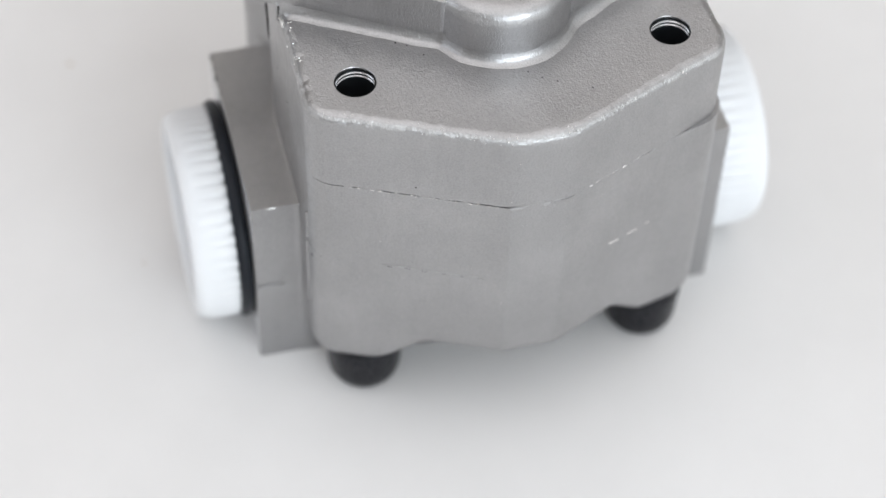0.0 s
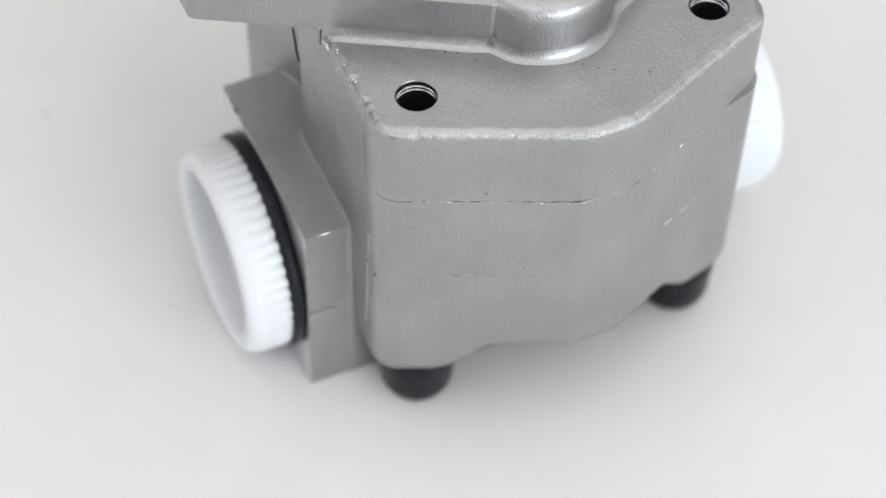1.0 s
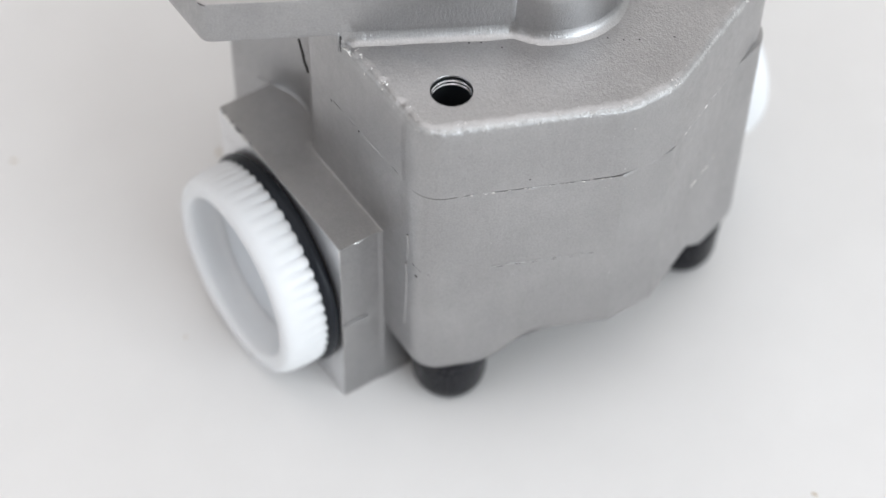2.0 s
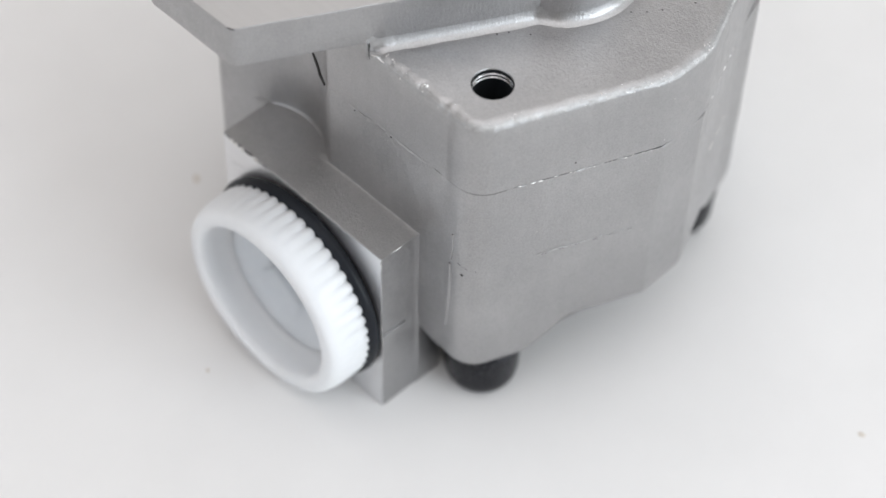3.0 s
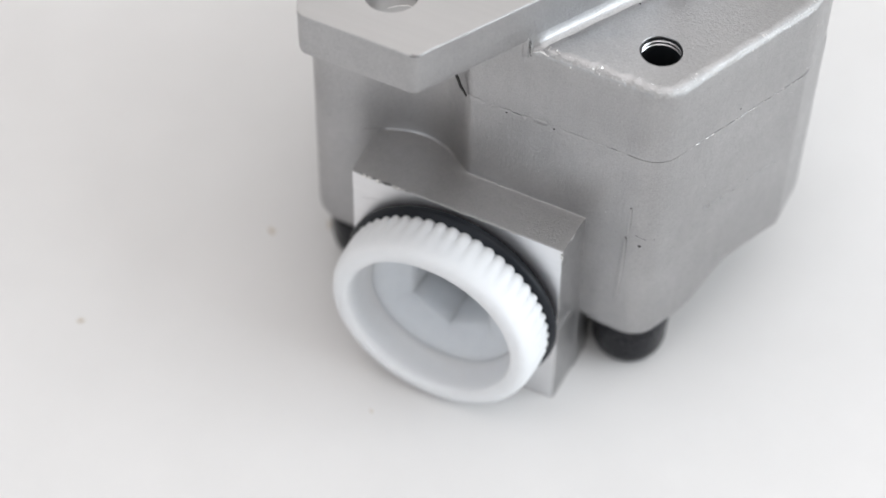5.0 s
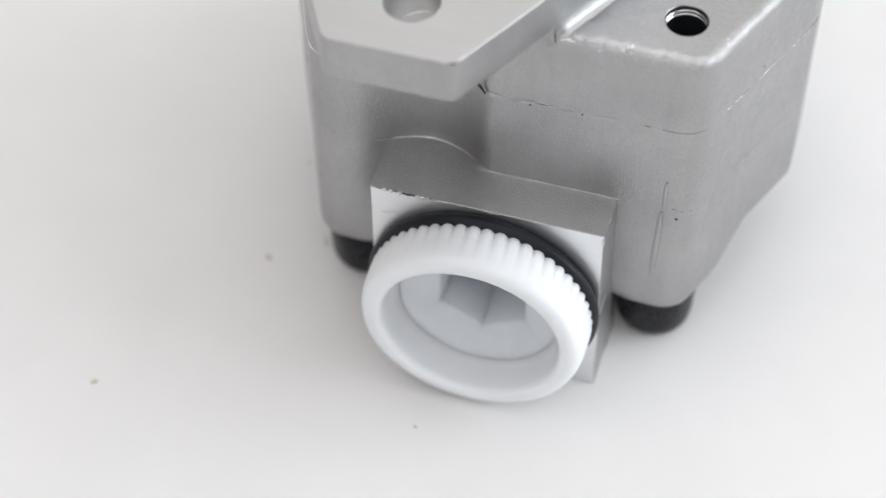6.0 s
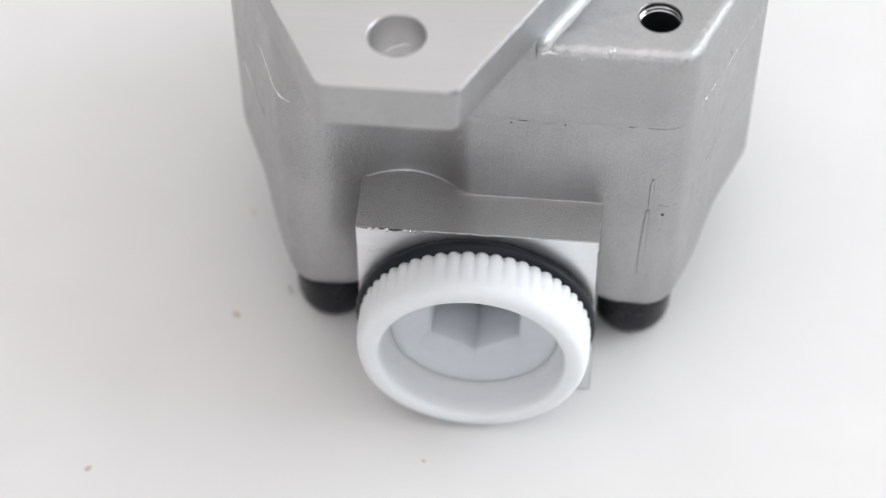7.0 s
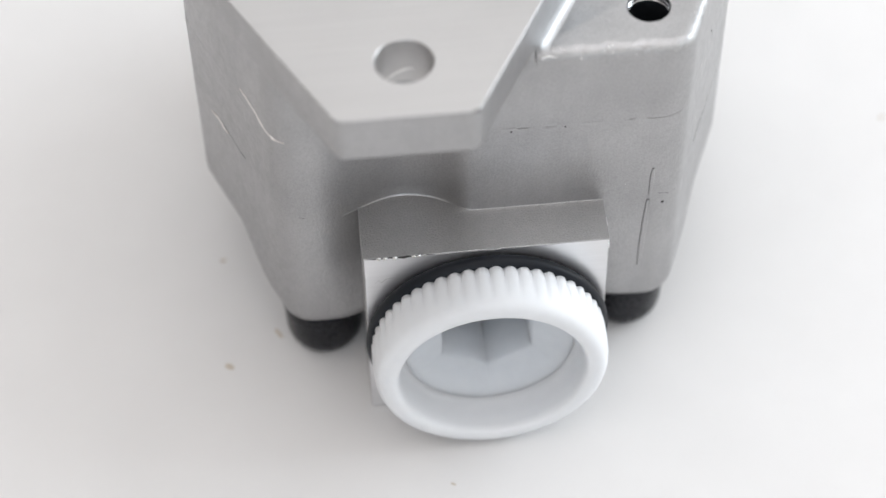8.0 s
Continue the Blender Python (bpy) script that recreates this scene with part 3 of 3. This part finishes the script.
sliver("casting_gouge", [(-104.6, -16.4, 66.2), (-103.1, -19.8, 66.7), (-101.7, -23.0, 66.6), (-100.4, -26.0, 67.0)], 0.6, 0.3, GOUGE, FACE_W, "bright torn gouge in the casting", 1.1)
# Two dark slivers painted as the shaded side of the gouges.
sliver("mark_or_shade_line", [(-92.6, -43.4, 95.0), (-90.6, -47.9, 93.7), (-88.6, -50.9, 92.2)], 0.28, 0.06, MARK_OR_SHADE, (-0.8, -0.6, 0), "", 0.8)
sliver("mark_or_shade_line", [(-102.9, -19.9, 67.6), (-101.2, -23.6, 67.5), (-100.2, -26.0, 67.8)], 0.22, 0.05, MARK_OR_SHADE, FACE_W, "", 0.8)
sliver("mark_or_shade_line", [(-101.6, -23.4, 67.3), (-99.2, -28.8, 67.3), (-97.6, -32.6, 66.6), (-96.5, -35.0, 67.0)], 0.13, 0.05, MARK_OR_SHADE, FACE_W)
sliver("mark_or_shade_line", [(-86.0, -52.5, 65.2), (-84.6, -53.0, 64.3), (-83.2, -53.2, 63.9)], 0.13, 0.05, MARK_OR_SHADE, (0, -1, 0))
sliver("mark_or_shade_line", [(-48.4, -53.0, 98.0), (-46.6, -53.1, 94.6), (-45.6, -53.2, 92.2), (-44.0, -53.2, 89.6)], 0.32, 0.08, MARK_OR_SHADE, (0, -1, 0), "dark crack in the casting")
sliver("casting_flash_or_glint", [(2.3, -53.4, 72.0), (2.2, -53.4, 66.0), (2.0, -53.4, 62.3)], 0.75, 0.36, CAST, (0, -1, 0), "", 0.05, 0.3)
sliver("casting_flash_or_glint", [(1.7, -53.4, 60.6), (1.5, -53.4, 52), (1.2, -53.4, 44), (0.8, -53.4, 34.8)], 1.0, 0.4, CAST, (0, -1, 0), "", 0.05, 0.3)
# Lighter strip painted as the highlight on the ridge's right edge.
sliver("casting_flash_or_glint", [(2.1, -53.66, 60.3), (1.9, -53.66, 52), (1.6, -53.66, 44), (1.2, -53.66, 35.2)], 0.14, 0.1, WORN_GLINT, (0, -1, 0), "", 0.2)
sliver("mark_or_shade_line", [(4.3, -53.3, 62.6), (6.6, -52.5, 61.4), (8.6, -51.2, 61.2), (11.3, -47.2, 61.4)], 0.16, 0.1, MARK_OR_SHADE, (0.6, -0.8, 0))
sliver("edge_burr", [(-9.3, -65.8, 30.6), (-9.3, -62.5, 30.75), (-9.25, -58.0, 30.5)], 0.14, 0.06, WORN_GLINT, (1, 0, 0.4))
# Dark strip painted as the shade in the crease beside the rib.
sliver("mark_or_shade_line", [(-27.5, -53.35, 116.0), (-27.4, -53.35, 113.4), (-27.2, -53.35, 111.2)], 0.16, 0.04, MARK_OR_SHADE, (0.2, -1, 0), "", 0.4)
sliver("casting_flash_or_glint", [(-26.6, -53.25, 113.1), (-24.9, -53.2, 113.5), (-22.6, -53.2, 113.2)], 0.32, 0.2, BRIGHT, (0, -0.8, 0.5), "", 1.0)
sliver("casting_flash_or_glint", [(-74.0, -51.5, 61.85), (-72.0, -50.6, 61.95), (-69.8, -49.5, 61.95)], 0.22, 0.35, WORN_GLINT, (-0.2, -1, 0.3), "", 0.4)
sliver("mark_or_shade_line", [(-67.4, -66.02, 52.0), (-66.6, -66.02, 53.4), (-65.8, -66.02, 52.4), (-64.6, -66.02, 53.8), (-62.6, -66.02, 54.0)], 0.07, 0.03, FIN, (0, -1, 0), "faint scribed mark", 0.3)
sliver("casting_flash_or_glint", [(-80.2, -53.05, 61.0), (-79.6, -53.0, 54.2), (-79.8, -53.05, 35.5)], 0.2, 0.08, CAST, (0, -1, 0))
sliver("casting_flash_or_glint", [(-79.0, -52.95, 33.2), (-76.5, -52.4, 32.2), (-73.5, -51.4, 32.1)], 0.2, 0.08, CAST, (0, -1, 0))
for k in range(17):
    f = (k + random.uniform(0.1, 0.5)) / 17
    a, b = Vector((15.6, -37.5, 62.2)), Vector((26.0, -13.2, 62.2))
    p = a.lerp(b, f)
    q = a.lerp(b, f + random.uniform(0.03, 0.06))
    p.z += random.uniform(-0.25, 0.25)
    sliver("casting_flash_or_glint", [p, q], random.uniform(0.14, 0.26), random.uniform(0.1, 0.2), FIN, FACE_E)
    if k % 3 == 1:
        drop = Vector((0, 0, 0.35))
        sliver("mark_or_shade_line", [p - drop, q - drop], 0.06, 0.04, MARK_OR_SHADE, FACE_E)
sliver("mark_or_shade_line", [(11.2, -46.7, 61.5), (13.6, -41.6, 61.3), (16.5, -35.0, 61.5)], 0.07, 0.03, MARK_OR_SHADE, FACE_E, "", 0.8)
for p, q in (((22.2, 21.9, 61.8), (20.9, 25.0, 61.6)), ((19.75, 27.6, 61.5), (18.3, 30.9, 61.2)), ((17.3, 33.2, 61.4), (16.7, 34.6, 61.3))):
    sliver("casting_flash_or_glint", [p, q], 0.25, 0.2, BRIGHT, FACE_E2)
for p, q in (((21.4, 23.4, 89.9), (20.4, 25.8, 90.0)), ((19.2, 28.7, 90.0), (18.6, 30.0, 90.1)), ((12.6, 43.8, 90.1), (10.4, 48.4, 90.2)), ((9.6, 50.0, 90.2), (8.3, 51.6, 90.3))):
    sliver("mark_or_shade_line", [p, q], 0.3, 0.05, MARK_OR_SHADE, FACE_E2, "", 0.9)
for face, a, b, z, many in ((FACE_E2, (27.4, 9.8), (10.0, 50.0), 90.4, 16), (FACE_E, (11.6, -46.0), (27.2, -10.2), 89.95, 24)):
    a, b = Vector((*a, z)), Vector((*b, z))
    for k in range(many):
        f = (k + random.uniform(0.0, 0.6)) / many
        p, q = a.lerp(b, f), a.lerp(b, f + random.uniform(0.012, 0.03))
        p.z += random.uniform(-0.2, 0.25)
        q.z += random.uniform(-0.2, 0.25)
        sliver("casting_flash_or_glint", [p, q], random.uniform(0.12, 0.22), random.uniform(0.12, 0.22), GOUGE if k % 3 else FIN, face, "", 0.9)
for x in (-66.2, -64.6, -62.2, -57.6, -56.4, -55.2):
    sliver("edge_burr", [(x - 0.7, -66.0, 61.7), (x, -66.25, 61.95), (x + 0.6, -66.0, 61.7)], random.uniform(0.25, 0.5), 0.35, BRIGHT, (0, -0.6, 0.8))
sliver("mark_or_shade_line", [(-69.4, -66.0, 61.75), (-63.0, -66.05, 61.8), (-53.0, -66.0, 61.75)], 0.28, 0.06, MARK_OR_SHADE, (0, -0.7, 0.7), "", 0.6)


def casting_pores():
    """Small dark discs in the cover and the walls, painting the shade inside blowholes."""
    bm = bmesh.new()
    flat = [(-10.3, -27.4), (-8.8, -24.9), (-4.7, -21.7), (3.5, -2.8), (6.7, 1.6), (9.3, 4.4), (11.4, 7.7), (15.3, 15.4)]
    spots = [((x, y, TOP_Z), (0, 0, 1), random.uniform(0.22, 0.36)) for x, y in flat]
    spots += [((-32.8, -53.25, 89.3), (0, -1, 0), 0.3), ((-19.9, -53.25, 89.6), (0, -1, 0), 0.26), ((5.5, -53.0, 58.7), (0.25, -1, 0), 0.42), ((19.2, -29.3, 93.4), FACE_E, 0.22)]
    for p, o, r in spots:
        turn = Vector(o).to_track_quat("Z", "Y").to_matrix()
        ring = [Vector(p) + turn @ Vector((r * random.uniform(0.7, 1.3) * math.cos(a), r * random.uniform(0.6, 1.1) * math.sin(a), 0.04)) for a in [2 * math.pi * i / 9 for i in range(9)]]
        back = [v - Vector(o).normalized() * 0.4 for v in ring]
        loft(bm, [back, ring], True, True)
    return tagged(part("casting_pores", bm, MARK_OR_SHADE, cover, "small dark discs painted as the shade in blowholes", 30), kind="stuff")


casting_pores()


def casting_flecks():
    """Tiny bright nicks along the worn top edge and scattered on the walls."""
    bm = bmesh.new()
    rng = random.Random(5)
    pts = housing_outline(7.2, 8.6, 1.6)
    nrm = normals(pts)
    near = [i for i, p in enumerate(pts) if p.x > -26]
    profile = ((0.0, 2.0), (0.24, 1.15), (0.75, 0.5), (1.5, 0.13), (2.4, 0.0))

    def fleck(pos, out, r):
        turn = out.to_track_quat("Z", "Y").to_matrix()
        a0, long = rng.uniform(0, 6.28), rng.uniform(1.0, 2.2)
        base = []
        for k in range(5):
            a = 2 * math.pi * k / 5
            v = Vector((long * r * math.cos(a), r * math.sin(a) * rng.uniform(0.6, 1.2), -0.12))
            v.rotate(Matrix.Rotation(a0, 3, "Z"))
            base.append(bm.verts.new((pos + turn @ v) * MM))
        tip = bm.verts.new((pos + out * r * 0.55) * MM)
        for k in range(5):
            bm.faces.new((base[k], base[(k + 1) % 5], tip))

    for _ in range(170):
        i = rng.choice(near)
        j = rng.randrange(4)
        f = rng.random()
        inset = profile[j][0] * (1 - f) + profile[j + 1][0] * f
        dz = profile[j][1] * (1 - f) + profile[j + 1][1] * f
        pos = Vector((*(pts[i] - nrm[i] * inset), TOP_Z - dz))
        slope = inset / 2.4
        fleck(pos, Vector((*(nrm[i] * (1 - slope)), 0.15 + slope)).normalized(), rng.uniform(0.07, 0.25))
    for _ in range(150):
        i = rng.choice(near)
        fleck(Vector((*pts[i], rng.uniform(40, 110))), Vector((*nrm[i], 0)), rng.uniform(0.05, 0.17))
    return tagged(part("casting_flecks", bm, BRIGHT, cover, "tiny bright nicks", 20), kind="stuff")


casting_flecks()
sliver("edge_chip", [(-45.0, -81.55, 128.05), (-43.9, -81.3, 128.1), (-43.0, -80.6, 128.05)], 0.28, 0.08, MARK_OR_SHADE, (0.3, -0.7, 0.7), "dark chip in the flange edge")
for p, q in (((-10.0, -66.0, 61.7), (-9.9, -64.0, 61.8)), ((-9.9, -66.1, 61.5), (-9.85, -66.1, 58.6)), ((-9.75, -62.0, 61.85), (-9.75, -59.0, 61.85))):
    sliver("edge_burr", [p, q], 0.17, 0.08, BRIGHT, (0.6, -0.4, 0.6))
sliver("edge_chip", [(-62.1, -59.9, 117.3), (-60.0, -58.85, 118.1), (-57.3, -58.62, 119.2), (-55.6, -59.1, 119.6)], 0.35, 0.1, BRIGHT, (0, -1, 0), "bright drag mark in the drilled hole", 0.3)


def crumb(x, y, long, wide, turn):
    """A speck of dirt lying on the table."""
    ob = tagged(new("dirt_speck"), "tiny beige speck of dirt on the white table", "speck", "specks on the table")
    bm = bmesh.new()
    bmesh.ops.create_icosphere(bm, subdivisions=2, radius=1.0)
    for v in bm.verts:
        v.co *= 1 + 0.45 * noise.noise(v.co * 1.7 + Vector((x, y, 0)))
        v.co = Vector((v.co.x * long, v.co.y * wide, max(0.0, v.co.z * 0.25 + 0.12))) * MM
    part("speck", bm, CRUMB, ob)
    ob.matrix_world = pose(x * MM, y * MM, 0.00002, 0, 0, turn)
    return ob


for spec in ((-107.2, -49.0, 1.5, 0.7, -35), (-93.5, -39.2, 1.9, 0.5, -60), (-107.8, -12.1, 0.9, 0.5, 10), (-138.1, -102.3, 1.0, 0.7, 40), (87.3, 20.9, 1.0, 0.6, 20), (-51.3, -92.5, 0.7, 0.3, -30)):
    crumb(*spec)
